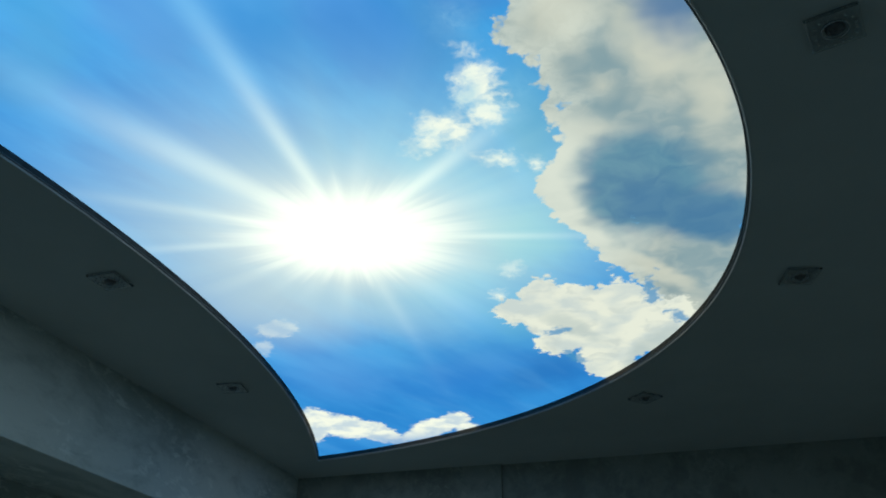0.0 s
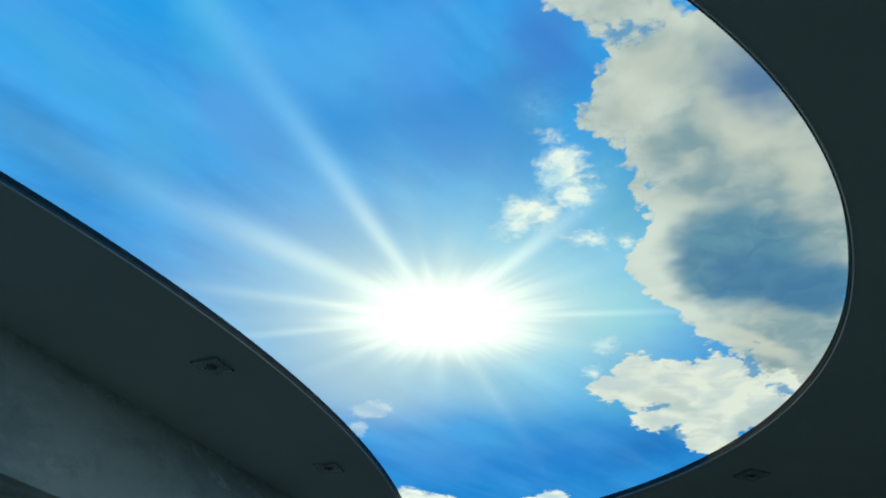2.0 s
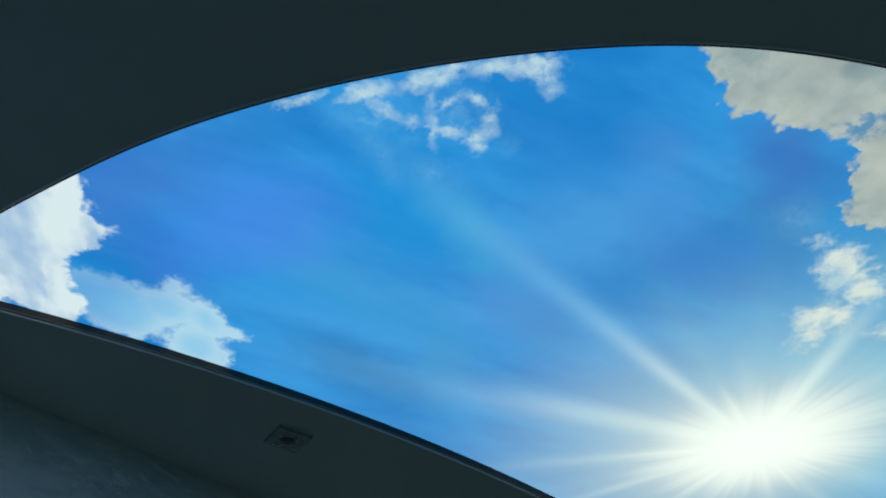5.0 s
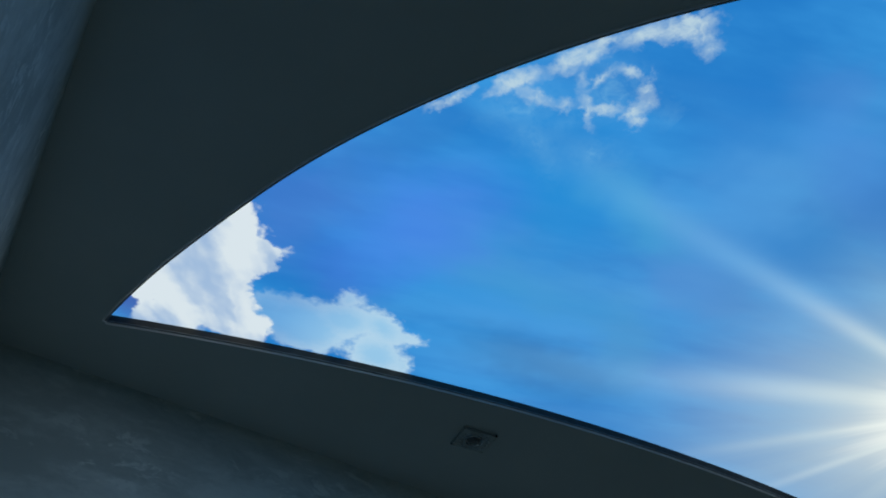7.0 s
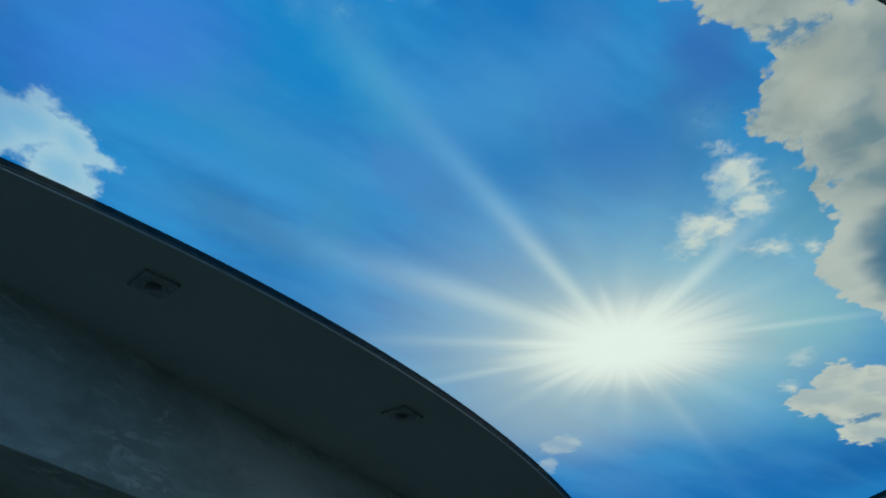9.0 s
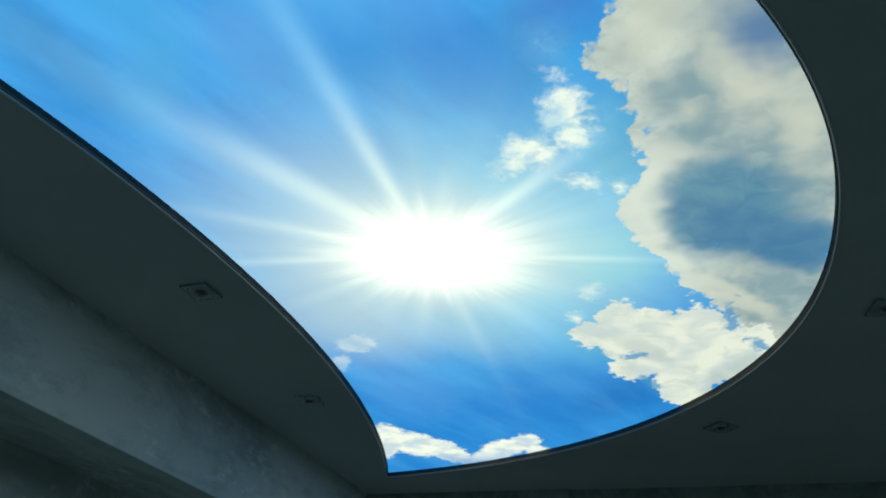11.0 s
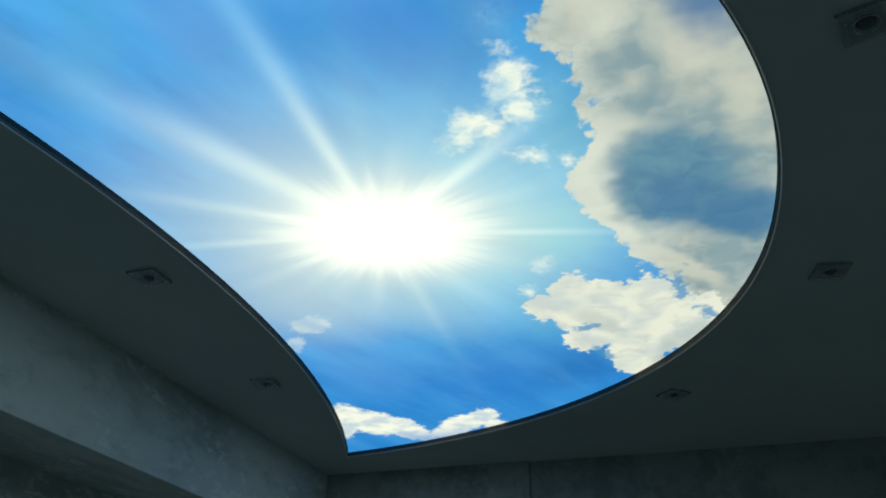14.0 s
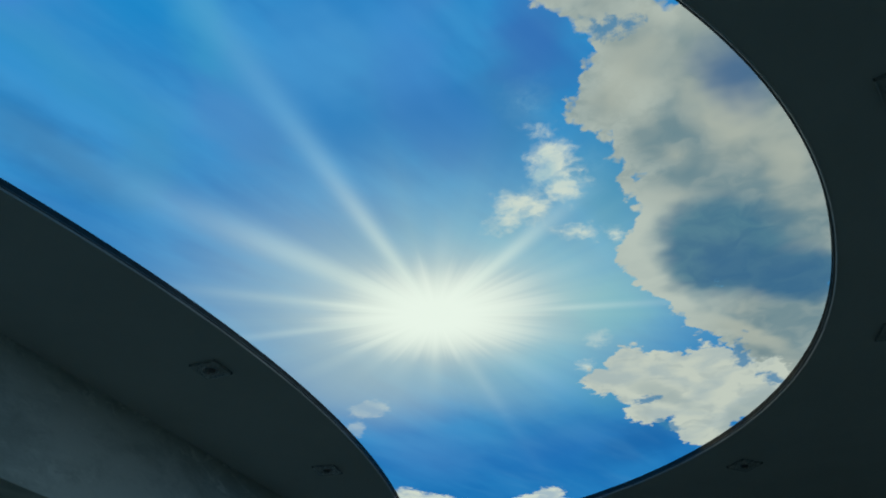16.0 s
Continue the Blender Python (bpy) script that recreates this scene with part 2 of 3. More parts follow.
def sky_print(name, east):
    """The print. Its fields share the blue, the sun and the rays, and differ in their clouds."""
    g = Graph(name)

    at = g.node("ShaderNodeTexCoord").outputs["Object"]
    flat = g.vec("MULTIPLY", at, (1, 1, 0))

    def stray(scale, detail, amount):
        n = g.node("ShaderNodeCombineXYZ")
        for i, off in enumerate(((0, 0, 0), (7.3, 2.9, 0))):
            v = g.noise(g.vec("ADD", flat, off), scale, detail, 0.6)
            g.plug(n.inputs[i], g.math("MULTIPLY_ADD", v, amount, -0.5 * amount))
        return n.outputs[0]

    def bumps(scale):
        n = g.node("ShaderNodeTexVoronoi", feature="SMOOTH_F1")
        g.plug(n.inputs["Vector"], warped)
        n.inputs["Scale"].default_value = scale
        n.inputs["Smoothness"].default_value = 0.15
        return n.outputs["Distance"]

    # uneven edges: a wide wander and a fine fray
    wide = stray(8, 2, 0.05)
    warped = g.vec("MULTIPLY", g.vec("ADD", flat, g.vec("ADD", wide, stray(40, 5, 0.022))), (1, 1, 0))
    frayed = g.vec("MULTIPLY", g.vec("ADD", flat, g.vec("ADD", g.vec("SCALE", wide, scale=0.4), stray(55, 5, 0.034))), (1, 1, 0))
    puff = g.noise(flat, 30, 6, 0.62, 0.5)
    gentle = g.vec("ADD", flat, wide)
    billow = g.noise(gentle, 6, 4, 0.5, 0.2)
    lumps = g.math("ADD", g.math("MULTIPLY", bumps(24), 0.045), g.math("MULTIPLY", bumps(70), 0.018))
    sep = g.node("ShaderNodeSeparateXYZ")
    g.plug(sep.inputs[0], flat)
    x, y = sep.outputs[0], sep.outputs[1]

    # blue ground, tinted in soft drifts
    drift = g.noise(g.place(flat, 0, 0, 1.7, 0.6, -108), 2.6, 5, 0.55)
    blue = g.mix(g.range(drift, 0.36, 0.64), tint(38, 122, 198), tint(58, 146, 216))
    violet = g.noise(g.vec("ADD", flat, (4.0, 2.0, 0)), 1.3, 2, 0.5)
    blue = g.mix(g.range(y, 2.2, 3.3, 0, 0.6), blue, tint(40, 112, 184))
    loosely = g.vec("MULTIPLY", g.vec("ADD", flat, g.vec("SCALE", wide, scale=2.6)), (1, 1, 0))
    for tx, ty, ra, rb, turn, red, green, azure, strength in WEST_TONES + EAST_TONES + NORTH_TONES:
        away = g.oval(loosely, tx, ty, ra * 1.35, rb * 1.35, turn)
        blue = g.mix(g.range(away, 1.0, 0.1, 0, strength), blue, tint(red, green, azure))
    streaky = g.noise(g.place(flat, 0, 0, 1.8, 0.55, -112), 2.6, 3, 0.5)
    blue = g.mix(g.range(streaky, 0.46, 0.72, 0, 0.16), blue, tint(106, 168, 220))
    blue = g.mix(g.range(streaky, 0.46, 0.24, 0, 0.16), blue, tint(22, 92, 172))

    # glow round the sun, broken by fine streaks
    spot = g.vec("SUBTRACT", flat, (SUN_X, SUN_Y, 0))
    r = g.oval(flat, SUN_X, SUN_Y, 1.26, 1.04, 10)
    streak = g.range(g.noise(g.vec("SCALE", g.vec("NORMALIZE", spot), scale=3.2), 1.6, 3, 0.6), 0.3, 0.7, 0.93, 1.05)
    reach = g.math("DIVIDE", r, g.math("MULTIPLY_ADD", g.range(r, 0.1, 0.3), g.math("SUBTRACT", streak, 1.0), 1.0))
    halo = g.math("EXPONENT", g.math("MULTIPLY", g.math("POWER", g.math("MULTIPLY", reach, 1 / 0.58), 1.6), -1.0))
    halo = g.math("MULTIPLY", halo, g.range(r, 1.45, 0.85))
    # cream in the middle, lavender on one side, pale teal on the other
    side = g.range(g.math("MULTIPLY_ADD", y, 0.25, x), SUN_X + 0.10, SUN_X + 0.85)
    mid = g.mix(side, tint(182, 203, 209), tint(172, 210, 211))
    outer = g.mix(side, tint(114, 166, 208), tint(100, 170, 198))
    light = g.mix(g.range(r, 0.12, 0.42), tint(222, 225, 217), mid)
    light = g.mix(g.range(r, 0.36, 0.85), light, outer)
    sky = g.mix(halo, blue, light)
    pale = g.oval(flat, -1.22, 2.20, 0.46, 0.46, 35)
    sky = g.mix(g.range(pale, 1.0, 0.1, 0, 0.5), sky, tint(172, 190, 200))

    # rays
    rays = None
    for turn, length, half, widen, strength in RAYS:
        u, v = g.along(flat, SUN_X, SUN_Y, turn), g.along(flat, SUN_X, SUN_Y, turn + 90)
        q = g.math("DIVIDE", v, g.math("MULTIPLY_ADD", u, widen, half * 1.2))
        bell = g.math("EXPONENT", g.math("MULTIPLY", g.math("MULTIPLY", q, q), -1.0))
        along = g.math("MULTIPLY", g.range(u, 0.02, 0.14), g.range(u, length, 0.15, 0, strength, smooth=False))
        one = g.math("MULTIPLY", bell, along)
        rays = one if rays is None else g.math("ADD", rays, g.math("MULTIPLY", one, g.math("SUBTRACT", 1.0, rays)))
    sky = g.mix(g.math("MULTIPLY", rays, g.range(violet, 0.3, 0.6, 0.84, 0.64), clamp=True), sky, g.mix(g.range(r, 0.3, 0.9), tint(232, 242, 236), tint(140, 198, 238)))

    # the burning middle of the sun
    core = g.range(g.math("DIVIDE", r, g.math("MULTIPLY_ADD", streak, 2.4, -1.4)), 0.30, 0.06)
    sky = g.mix(core, sky, (0.94, 0.97, 0.91))

    # clouds
    def cover(distance, fray, soft, lumpy=1.0):
        d = g.math("MULTIPLY_ADD", g.math("SUBTRACT", puff, 0.5), fray, distance)
        if lumpy:
            d = g.math("MULTIPLY_ADD", g.math("SUBTRACT", lumps, 0.03), lumpy, d)
        d = g.math("MINIMUM", d, g.math("MULTIPLY_ADD", distance, 4.0, 0.06))
        return g.range(d, soft, -soft)

    def put(base, alpha, colour):
        return g.mix(alpha, base, colour)

    if not east:
        veil = g.blobs(frayed, VEIL_CLOUD)
        veil_a = g.math("MULTIPLY", cover(veil, 0.03, 0.016, 0.5), g.range(y, 0.28, 0.52, 0.34, 0.88))
        sky = put(sky, veil_a, g.mix(g.range(veil, -0.06, 0.0), tint(158, 202, 230), tint(188, 216, 232)))
        faint = cover(g.blobs(frayed, FAINT, 0.02), 0.16, 0.05, 0)
        sky = put(sky, g.math("MULTIPLY", faint, g.range(puff, 0.35, 0.7, 0.06, 0.42)), tint(130, 190, 226))

        south_c = g.blobs(warped, SOUTH_CLOUD, 0.06)
        shade = g.noise(g.place(warped, 0, 0, 1.0, 0.5, -35), 5, 3, 0.45)
        south_col = g.mix(g.range(shade, 0.36, 0.6), tint(158, 184, 216), tint(216, 226, 232))
        sky = put(sky, cover(south_c, 0.03, 0.010, 0.7), south_col)

        rows = g.blobs(frayed, ROW_CLOUDS + RING_BITS, 0.012)
        rows_a = g.math("MULTIPLY", cover(rows, 0.05, 0.016, 0.35), g.range(puff, 0.32, 0.62, 0.3, 0.9))
        sky = put(sky, rows_a, tint(190, 212, 222))
        rims = g.blobs(frayed, RIM_CLOUDS, 0.02)
        rim_col = g.mix(g.range(g.noise(frayed, 9, 4, 0.55), 0.36, 0.6), tint(178, 192, 206), tint(220, 222, 214))
        rim_a = g.math("MULTIPLY", cover(rims, 0.06, 0.017, 0.7), g.math("MULTIPLY", g.range(y, 3.50, 3.72, 1.0, 0.35), g.range(y, 2.5, 3.0, 0.42, 1.0)))
        sky = put(sky, rim_a, rim_col)
    else:
        wisps = cover(g.blobs(frayed, FAINT_MORE, 0.02), 0.12, 0.04, 0)
        sky = put(sky, g.math("MULTIPLY", wisps, g.range(puff, 0.3, 0.7, 0.05, 0.22)), tint(150, 196, 226))
        smalls = g.blobs(frayed, SMALL_CLOUDS, 0.015)
        small_a = g.math("MULTIPLY", cover(smalls, 0.09, 0.032, 0.6), g.range(g.noise(frayed, 20, 3, 0.5), 0.3, 0.58, 0.4, 0.95))
        sky = put(sky, small_a, g.mix(g.range(billow, 0.35, 0.6), tint(178, 202, 212), tint(220, 224, 216)))

        # the great bank: bright frayed edge, grey-blue depths
        bank = g.blobs(warped, BIG_CLOUD + TOP_CLOUD, 0.05)
        loose = g.vec("MULTIPLY", g.vec("ADD", flat, g.vec("SCALE", wide, scale=2.2)), (1, 1, 0))
        grey = g.blobs(loose, GREY_PATCHES, 0.09)
        violet_c = g.blobs(loose, VIOLET_PATCH)
        dark = g.blobs(g.vec("ADD", flat, g.vec("SCALE", wide, scale=1.5)), DARK_PATCHES, 0.06)
        bright = g.blobs(loose, BRIGHT_PATCHES, 0.05)
        deep = g.blobs(loose, DEEP_PATCHES, 0.06)
        curl = g.noise(loose, 13, 4, 0.5, 0.6)
        body = g.mix(g.range(billow, 0.36, 0.62), tint(126, 144, 152), tint(164, 171, 169))
        body = g.mix(g.range(grey, 0.06, -0.05, 0, 0.8), body, tint(112, 138, 152))
        body = g.mix(g.range(curl, 0.42, 0.66, 0, 0.35), body, tint(168, 175, 174))
        body = g.mix(g.range(bright, 0.05, -0.05, 0, 0.75), body, tint(182, 184, 176))
        body = g.mix(g.range(violet_c, 0.06, -0.05, 0, 0.85), body, tint(62, 102, 148))
        edge = g.math("MULTIPLY", g.range(bank, -0.08, 0.0, 0, 0.55), g.range(puff, 0.35, 0.6, 0.5, 1.0))
        lit = g.math("MULTIPLY", g.range(r, 0.72, 0.54, 0, 0.9), g.range(billow, 0.3, 0.6, 0.75, 1.0))
        body = g.mix(g.math("MAXIMUM", edge, lit), body, tint(196, 201, 196))
        hollow = g.math("MULTIPLY_ADD", g.math("SUBTRACT", billow, 0.5), 0.08, dark)
        body = g.mix(g.range(hollow, 0.07, -0.05, 0, 0.95), body, g.mix(g.range(curl, 0.3, 0.7), tint(70, 114, 146), tint(86, 128, 152)))
        body = g.mix(g.range(deep, 0.08, -0.06, 0, 0.6), body, tint(58, 102, 146))
        sky = put(sky, cover(bank, 0.025, 0.009), body)
        low = g.blobs(warped, LOW_CLOUD)
        low_col = g.mix(g.range(billow, 0.34, 0.58), tint(180, 189, 192), tint(206, 208, 200))
        low_col = g.mix(g.range(curl, 0.50, 0.70, 0, 0.5), low_col, tint(172, 180, 182))
        low_col = g.mix(g.range(grey, 0.03, -0.05, 0, 0.6), low_col, tint(160, 172, 176))
        sky = put(sky, cover(low, 0.06, 0.010), low_col)
        gaps = g.blobs(frayed, GAPS, 0.01)
        sky = put(sky, g.math("MULTIPLY", cover(gaps, 0.14, 0.018, 0), 0.8), tint(62, 128, 178))

    em = g.node("ShaderNodeEmission")
    g.plug(em.inputs[0], sky)
    em.inputs[1].default_value = GLOW
    g.plug(g.out.inputs[0], em.outputs[0])
    return g.mat


def surface(name, dark, pale, scale, rough=0.7, bump=0.1, metal=0.0, fine=60.0, spec=0.4):
    """Two tones that mingle at two sizes, with a fine relief."""
    g = Graph(name)
    at = g.node("ShaderNodeTexCoord").outputs["Object"]
    a = g.noise(at, scale, 7, 0.6)
    b = g.noise(at, fine, 4, 0.6)
    mixed = g.math("ADD", g.math("MULTIPLY", a, 0.9), g.math("MULTIPLY", b, 0.1))
    col = g.mix(g.range(mixed, 0.36, 0.64), dark, pale)
    bsdf = g.node("ShaderNodeBsdfPrincipled")
    g.plug(bsdf.inputs["Base Color"], col)
    g.plug(bsdf.inputs["Roughness"], g.range(b, 0.3, 0.7, rough - 0.08, rough + 0.08))
    bsdf.inputs["Metallic"].default_value = metal
    bsdf.inputs["Specular IOR Level"].default_value = spec
    bm_ = g.node("ShaderNodeBump")
    bm_.inputs["Strength"].default_value = bump
    bm_.inputs["Distance"].default_value = 0.004
    g.plug(bm_.inputs["Height"], mixed)
    g.plug(bsdf.inputs["Normal"], bm_.outputs[0])
    g.plug(g.out.inputs[0], bsdf.outputs[0])
    return g.mat


def plaster(name, dark, pale, chip, stretch=(1, 1, 1)):
    """Trowelled plaster: broad clouds, finer drags and small polished flakes."""
    g = Graph(name)
    at = g.vec("MULTIPLY", g.node("ShaderNodeTexCoord").outputs["Object"], stretch)
    bent = g.vec("ADD", at, g.vec("SCALE", g.noise(at, 5, 3, 0.6, colour=True), scale=0.12))
    broad = g.noise(at, 2.6, 4, 0.55)
    drag = g.noise(bent, 14, 6, 0.65)
    grain = g.noise(at, 130, 3, 0.6)
    mixed = g.math("ADD", g.math("MULTIPLY", broad, 0.5), g.math("ADD", g.math("MULTIPLY", drag, 0.42), g.math("MULTIPLY", grain, 0.08)))
    col = g.mix(g.range(mixed, 0.42, 0.58), dark, pale)
    flake = g.math("MULTIPLY", g.range(g.noise(bent, 26, 5, 0.7, 0.4), 0.52, 0.62), g.range(g.noise(at, 4.5, 2, 0.5), 0.42, 0.60))
    col = g.mix(g.math("MULTIPLY", flake, 0.75), col, chip)
    bsdf = g.node("ShaderNodeBsdfPrincipled")
    g.plug(bsdf.inputs["Base Color"], col)
    g.plug(bsdf.inputs["Roughness"], g.range(flake, 0, 1, 0.75, 0.55))
    bsdf.inputs["Specular IOR Level"].default_value = 0.35
    relief = g.node("ShaderNodeBump")
    relief.inputs["Strength"].default_value = 0.22
    relief.inputs["Distance"].default_value = 0.004
    g.plug(relief.inputs["Height"], g.math("ADD", mixed, g.math("MULTIPLY", flake, 0.3)))
    g.plug(bsdf.inputs["Normal"], relief.outputs[0])
    g.plug(g.out.inputs[0], bsdf.outputs[0])
    return g.mat


def glass(name, colour, rough):
    g = Graph(name)
    bsdf = g.node("ShaderNodeBsdfPrincipled")
    bsdf.inputs["Base Color"].default_value = (*colour, 1)
    bsdf.inputs["Roughness"].default_value = rough
    bsdf.inputs["Transmission Weight"].default_value = 1.0
    bsdf.inputs["IOR"].default_value = 1.5
    g.plug(g.out.inputs[0], bsdf.outputs[0])
    return g.mat


SKY_WEST = sky_print("printed_sky_west", False)
SKY_EAST = sky_print("printed_sky_east", True)
PLASTER = plaster("trowelled_plaster", (0.50, 0.54, 0.49), (0.70, 0.73, 0.67), (0.88, 0.90, 0.83), (1, 0.4, 1))
# darkened copy of the plaster: weak light on the north wall, put into colour
DIM_PLASTER = plaster("dimmed_plaster", (0.28, 0.30, 0.26), (0.40, 0.42, 0.37), (0.47, 0.49, 0.43))
PAINT = surface("ceiling_paint", (0.61, 0.64, 0.60), (0.66, 0.69, 0.65), 2.0, 0.85, 0.05, fine=220)
LIP_DARK = surface("dark_profile", (0.055, 0.055, 0.052), (0.075, 0.074, 0.07), 30, 0.9, 0.05, spec=0.03)
FLANGE = surface("dark_flange", (0.22, 0.225, 0.23), (0.28, 0.285, 0.29), 20, 0.8, 0.03)
BEAD = surface("grey_insert", (0.84, 0.82, 0.79), (0.90, 0.88, 0.85), 20, 0.5, 0.03)
# floor is out of view; this brown only sets the bounce light
FLOOR = surface("floor_bounce_tone", (0.30, 0.26, 0.20), (0.42, 0.37, 0.29), 4.0, 0.5, 0.1)
DARKWOOD = surface("dark_door", (0.10, 0.11, 0.105), (0.14, 0.15, 0.145), 6.0, 0.5, 0.1)
GLASS = glass("frosted_glass", (0.95, 0.97, 0.96), 0.12)
BACKING = surface("lamp_backing", (0.74, 0.77, 0.74), (0.84, 0.87, 0.83), 60, 0.4, 0.05)
CHROME = surface("dull_chrome", (0.55, 0.56, 0.56), (0.7, 0.7, 0.7), 40, 0.18, 0.02, metal=1.0)
LENS = surface("lamp_lens", (0.07, 0.072, 0.072), (0.12, 0.122, 0.12), 80, 0.12, 0.02, spec=1.0)


# ---- mesh helpers ----
def mesh_of(name, bm, material, smooth=False):
    me = bpy.data.meshes.new(name)
    bmesh.ops.recalc_face_normals(bm, faces=bm.faces[:])
    bm.to_mesh(me)
    bm.free()
    me.materials.append(material)
    for p in me.polygons:
        p.use_smooth = smooth
    return me


def part(name, bm, material, parent=None, label="", smooth=False):
    ob = new(name, mesh_of(name, bm, material, smooth))
    if parent is not None:
        ob.parent = parent
    if label:
        tagged(ob, label)
    return ob


def box(x0, x1, y0, y1, z0, z1, bevel=0.0, into=None):
    bm = into or bmesh.new()
    made = bmesh.ops.create_cube(bm, size=1, matrix=Matrix.Translation(((x0 + x1) / 2, (y0 + y1) / 2, (z0 + z1) / 2)) @ Matrix.Diagonal((x1 - x0, y1 - y0, z1 - z0, 1)))
    if bevel:
        edges = list({e for v in made["verts"] for e in v.link_edges})
        bmesh.ops.bevel(bm, geom=edges, offset=bevel, segments=2, affect="EDGES", profile=0.6)
    return bm


def structure(name, bm, material, label, category):
    return tagged(part(name, bm, material), label, category, kind="structure")


# ---- shell ----
STEPS = 200
ys = [RIM_Y + TIP * math.sin(math.pi * (i / STEPS - 0.5)) for i in range(STEPS + 1)]


def rim_loop(grow=0.0):
    """The outline of the opening, from the south tip along the west side and back along the east side."""
    pts = [(rim_left(y), y) for y in ys] + [(max(rim_right(y), rim_left(y)), y) for y in reversed(ys[1:-1])]
    n = len(pts)
    out = []
    for i, (x, y) in enumerate(pts):
        ax, ay = pts[i - 1]
        bx, by = pts[(i + 1) % n]
        tx, ty = bx - ax, by - ay
        d = math.hypot(tx, ty) or 1
        out.append((x - ty / d * grow, y + tx / d * grow))
    return out


def ceiling_mesh():
    bm = bmesh.new()
    lower = lambda x, y: bm.verts.new((x, y, CEIL))
    rows = []
    for y in ys:
        l = rim_left(y)
        rows.append([lower(BOX_X, y), lower(l, y), lower(max(rim_right(y), l + 1e-4), y), lower(EAST, y)])
    for a, b in zip(rows, rows[1:]):
        bm.faces.new((a[0], a[1], b[1], b[0]))
        bm.faces.new((a[2], a[3], b[3], b[2]))
    for row, y in ((rows[0], SOUTH), (rows[-1], NORTH + 0.04)):
        far = [lower(v.co.x, y) for v in row]
        for i in range(3):
            bm.faces.new((row[i], row[i + 1], far[i + 1], far[i]))
    # slab above
    top = [bm.verts.new((x, y, CEIL + 0.16)) for x, y in ((WEST, SOUTH), (EAST, SOUTH), (EAST, NORTH + 0.04), (WEST, NORTH + 0.04))]
    bm.faces.new(top)
    return bm


structure("ceiling", ceiling_mesh(), PAINT, "smooth matt plasterboard ceiling with a leaf-shaped cut-out", "ceiling")
structure("floor", box(WEST - 0.1, EAST + 0.1, SOUTH - 0.1, NORTH + 0.9, -0.1, 0), FLOOR, "unseen floor of the room, its brown tone set for bounce light", "floor")
structure("wall_west", box(WEST - 0.15, WEST, SOUTH - 0.15, NORTH + 0.15, 0, CEIL + 0.2), PLASTER, "grey mottled plaster wall below the boxed ledge", "wall")
structure("wall_south", box(WEST, EAST, SOUTH - 0.15, SOUTH, 0, CEIL + 0.2), PLASTER, "grey mottled plaster wall", "wall")
# unseen east wall, set close in to bounce light onto the ceiling
structure("bounce_wall_east", box(EAST, EAST + 0.15, SOUTH - 0.15, NORTH + 0.15, 0, CEIL + 0.2), PLASTER, "grey mottled plaster wall", "wall")
# north side: its dimness comes from the darker plaster tone
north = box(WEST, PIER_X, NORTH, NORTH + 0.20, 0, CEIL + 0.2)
structure("wall_north", north, DIM_PLASTER, "grey-green plaster wall, darkened for its dim light, with a pier beside the door", "wall")
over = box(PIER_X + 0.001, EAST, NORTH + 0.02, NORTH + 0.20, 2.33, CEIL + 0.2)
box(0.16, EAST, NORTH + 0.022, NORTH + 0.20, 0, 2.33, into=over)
structure("wall_north_recess", over, DIM_PLASTER, "grey-green plaster wall around the door, darkened for its dim light", "wall")
structure("bulkhead", box(WEST, BOX_X, SOUTH, NORTH, BOX_Z, CEIL + 0.1, 0.004), PLASTER, "boxed plaster ledge under the ceiling along the wall", "bulkhead")
door = tagged(new("door_1"), "dark closed door under the lintel", "door", kind="structure")
part("door_leaf", box(PIER_X + 0.05, 0.11, NORTH + 0.05, NORTH + 0.09, 0.005, 2.295, 0.003), DARKWOOD, door)
for x0, x1, z0, z1 in ((PIER_X + 0.002, PIER_X + 0.05, 0, 2.32), (0.11, 0.158, 0, 2.32), (PIER_X + 0.052, 0.108, 2.30, 2.32)):
    part("door_frame", box(x0, x1, NORTH + 0.024, NORTH + 0.18, z0, z1, 0.002), DARKWOOD, door)


# ---- stretch ceiling: lit sheet, dark profile, insert ----
def sheet():
    bm = bmesh.new()
    rows = []
    for y in ys:
        l = rim_left(y) - 0.004
        rows.append((bm.verts.new((l, y, CEIL + LIP)), bm.verts.new((max(rim_right(y), l) + 0.004, y, CEIL + LIP))))
    for a, b in zip(rows, rows[1:]):
        bm.faces.new((a[0], b[0], b[1], a[1]))
    # two fields of one print
    for co, no in (((-0.66, 0, 0), (1, 0, 0)), ((0, 0.66, 0), (0, 1, 0))):
        bmesh.ops.bisect_plane(bm, geom=bm.verts[:] + bm.edges[:] + bm.faces[:], plane_co=co, plane_no=no)
    for f in bm.faces:
        mid = f.calc_center_median()
        f.material_index = 0 if mid.x < -0.66 or mid.y < 0.66 else 1
    return bm


def band(rings):
    """A closed strip through several outlines, each an offset and a height."""
    bm = bmesh.new()
    loops = []
    for grow, z in rings:
        loops.append([bm.verts.new((x, y, z)) for x, y in rim_loop(grow)])
    n = len(loops[0])
    for a, b in zip(loops, loops[1:]):
        for i in range(n):
            bm.faces.new((a[i], a[(i + 1) % n], b[(i + 1) % n], b[i]))
    return bm


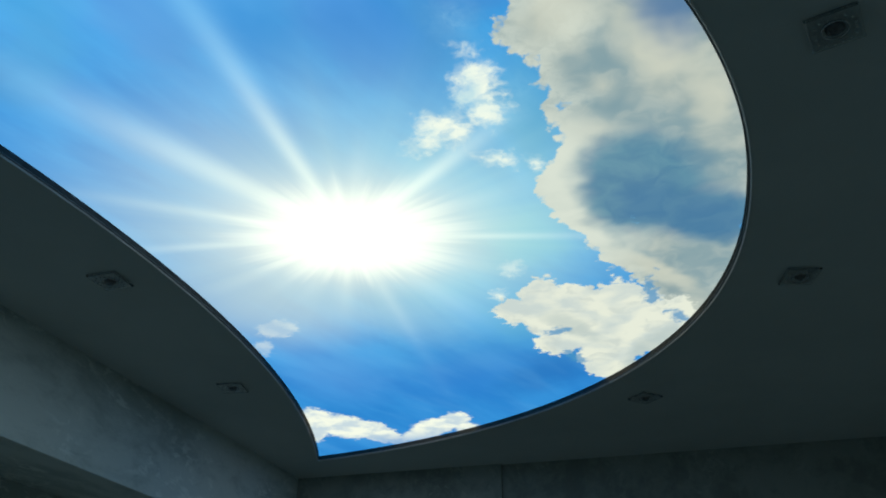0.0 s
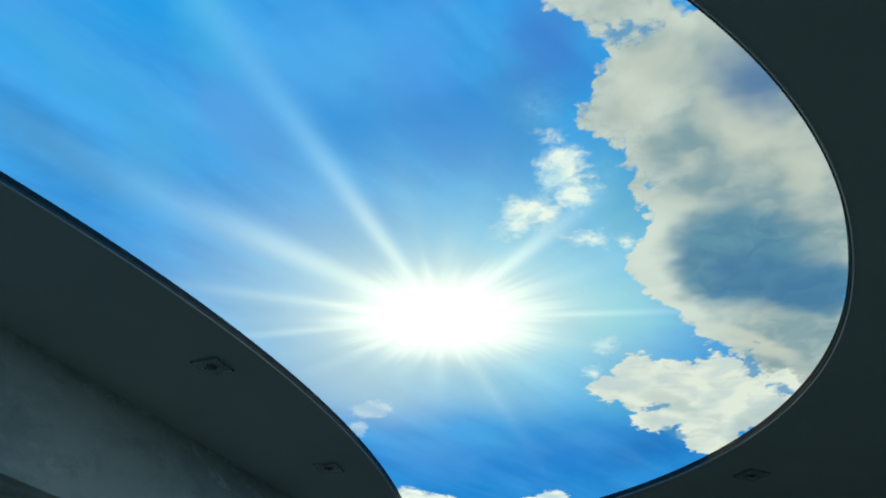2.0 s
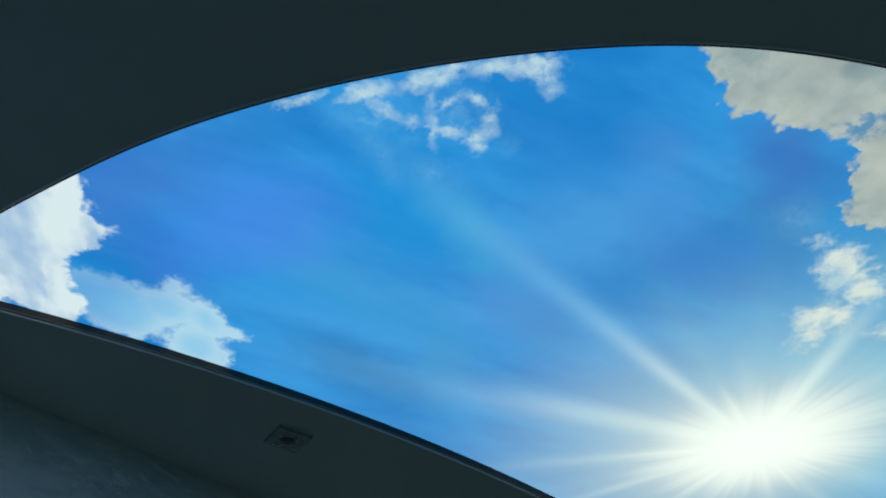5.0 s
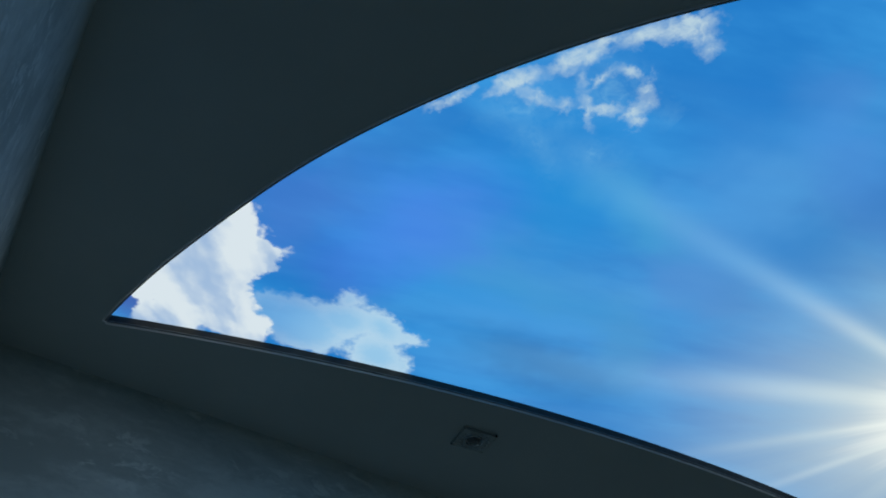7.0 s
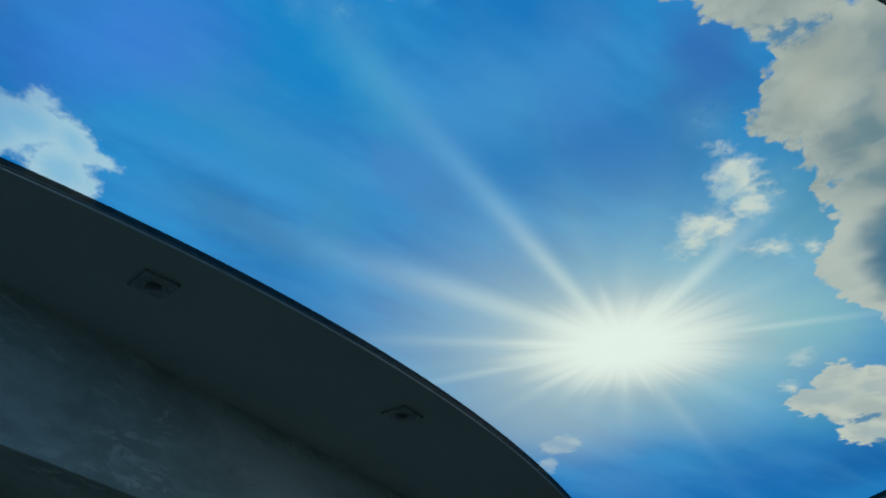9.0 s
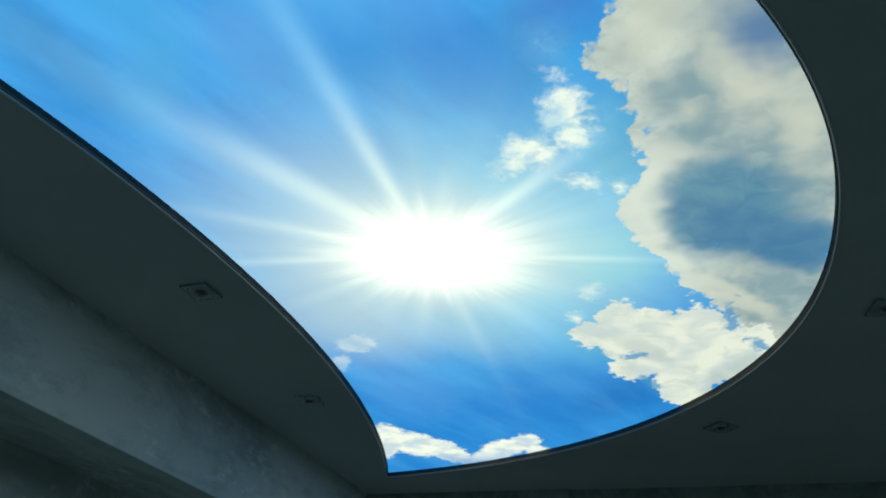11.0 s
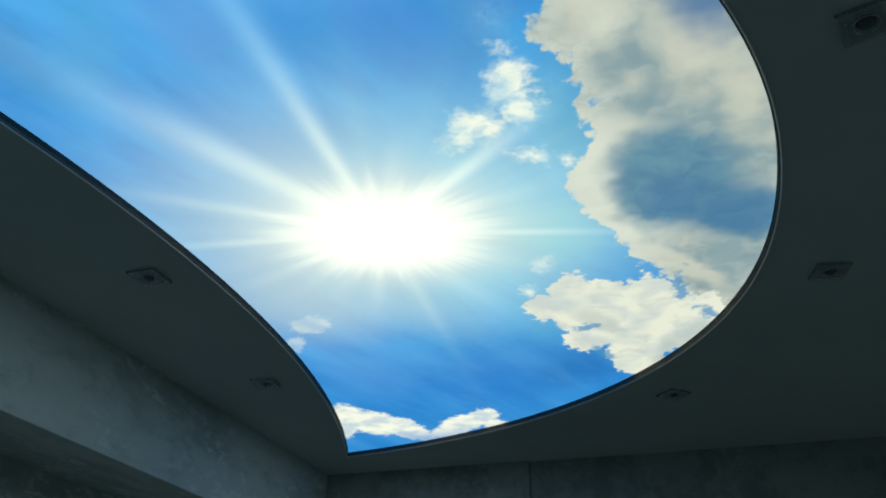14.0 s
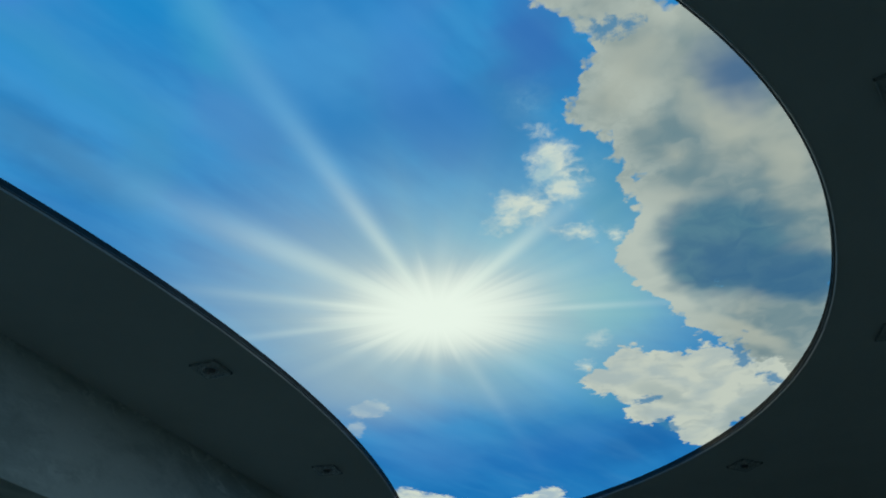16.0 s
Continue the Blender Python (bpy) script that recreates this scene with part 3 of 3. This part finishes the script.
panel = tagged(new("stretch_ceiling"), "backlit stretch ceiling printed with sun and clouds", "light panel")
print_sheet = part("printed_sheet", sheet(), SKY_WEST, panel, "glowing print of blue sky, sunburst and white clouds")
print_sheet.data.materials.append(SKY_EAST)
part("profile", band([(0.0, CEIL + LIP), (0.0, CEIL + 0.001)]), LIP_DARK, panel, "dark recessed edge profile")
part("flange", band([(0.0, CEIL + 0.001), (0.0006, CEIL - 0.0008), (0.0045, CEIL - 0.0008)]), FLANGE, panel, "dark grey flange around the opening")
part("insert", band([(0.0045, CEIL - 0.0008), (0.0075, CEIL - 0.0045), (0.0092, CEIL - 0.0048), (0.0100, CEIL + 0.001)]), BEAD, panel, "thin pale insert strip")


# ---- downlights ----
def disc(bm, r, z, seg=32):
    return [bm.verts.new((r * math.cos(2 * math.pi * i / seg), r * math.sin(2 * math.pi * i / seg), z)) for i in range(seg)]


def lathe(profile, seg=32, cap=True):
    bm = bmesh.new()
    loops = [disc(bm, r, z, seg) for r, z in profile]
    for a, b in zip(loops, loops[1:]):
        for i in range(seg):
            bm.faces.new((a[i], a[(i + 1) % seg], b[(i + 1) % seg], b[i]))
    if cap:
        bm.faces.new(loops[-1])
    return bm


def plate_with_hole(half, hole, z0, z1, seg=32):
    bm = bmesh.new()
    loops = []
    for z, chamfer in ((z1, 0.0), (z0 + 0.002, 0.0), (z0, 0.002)):
        ring = []
        for i in range(seg):
            a = 2 * math.pi * i / seg
            k = (half - chamfer) / max(abs(math.cos(a)), abs(math.sin(a)))
            ring.append(bm.verts.new((k * math.cos(a), k * math.sin(a), z)))
        loops.append(ring)
    loops.append(disc(bm, hole + 0.002, z0, seg))
    loops.append(disc(bm, hole, z0 + 0.002, seg))
    loops.append(disc(bm, hole, z1, seg))
    loops.append(loops[0])
    for a, b in zip(loops, loops[1:]):
        for i in range(seg):
            bm.faces.new((a[i], a[(i + 1) % seg], b[(i + 1) % seg], b[i]))
    return bm


def downlight():
    lamp = tagged(new("downlight"), "square smoked-glass downlight, switched off, set in the ceiling", "downlight", group="downlights round the sky panel")
    plate = part("glass_plate", plate_with_hole(0.048, 0.024, -0.011, -0.003), GLASS, lamp, "smoked glass plate")
    plate.visible_shadow = False
    part("backing", plate_with_hole(0.046, 0.023, -0.003, -0.0005), BACKING, lamp)
    part("trim_ring", lathe([(0.026, -0.0112), (0.0255, -0.0125), (0.0235, -0.0125), (0.0225, -0.010), (0.0225, 0.0)], cap=False), CHROME, lamp, smooth=True)
    part("reflector", lathe([(0.0222, -0.009), (0.0185, -0.002), (0.0185, 0.0)]), BACKING, lamp, smooth=True)
    part("bulb", lathe([(0.0180, -0.001), (0.0176, -0.0075), (0.0150, -0.0115), (0.0105, -0.0140), (0.005, -0.0152)]), LENS, lamp, smooth=True)
    stud = None
    for i in range(16):
        a = 2 * math.pi * (i + 0.5) / 16
        k = 0.0365 / max(abs(math.cos(a)), abs(math.sin(a))) ** 0.6
        if stud is None:
            bm = bmesh.new()
            bmesh.ops.create_icosphere(bm, subdivisions=1, radius=0.0028)
            stud = part("stud", bm, CHROME, lamp)
            ob = stud
        else:
            ob = new("stud", stud.data)
            ob.parent = lamp
        ob.location = (k * math.cos(a), k * math.sin(a), -0.0125)
    return lamp


DOWNLIGHTS = [(-1.661, 0.952, -10), (-1.569, 1.866, 0), (-1.662, 2.766, 10), (-0.128, 3.310, 45), (0.388, 2.394, 14), (0.381, 1.367, -15)]
first = downlight()
for i, (x, y, turn) in enumerate(DOWNLIGHTS):
    m = pose(x, y, CEIL, 0, 0, turn)
    if i == 0:
        first.matrix_basis = m
    else:
        copy_thing(first, m)
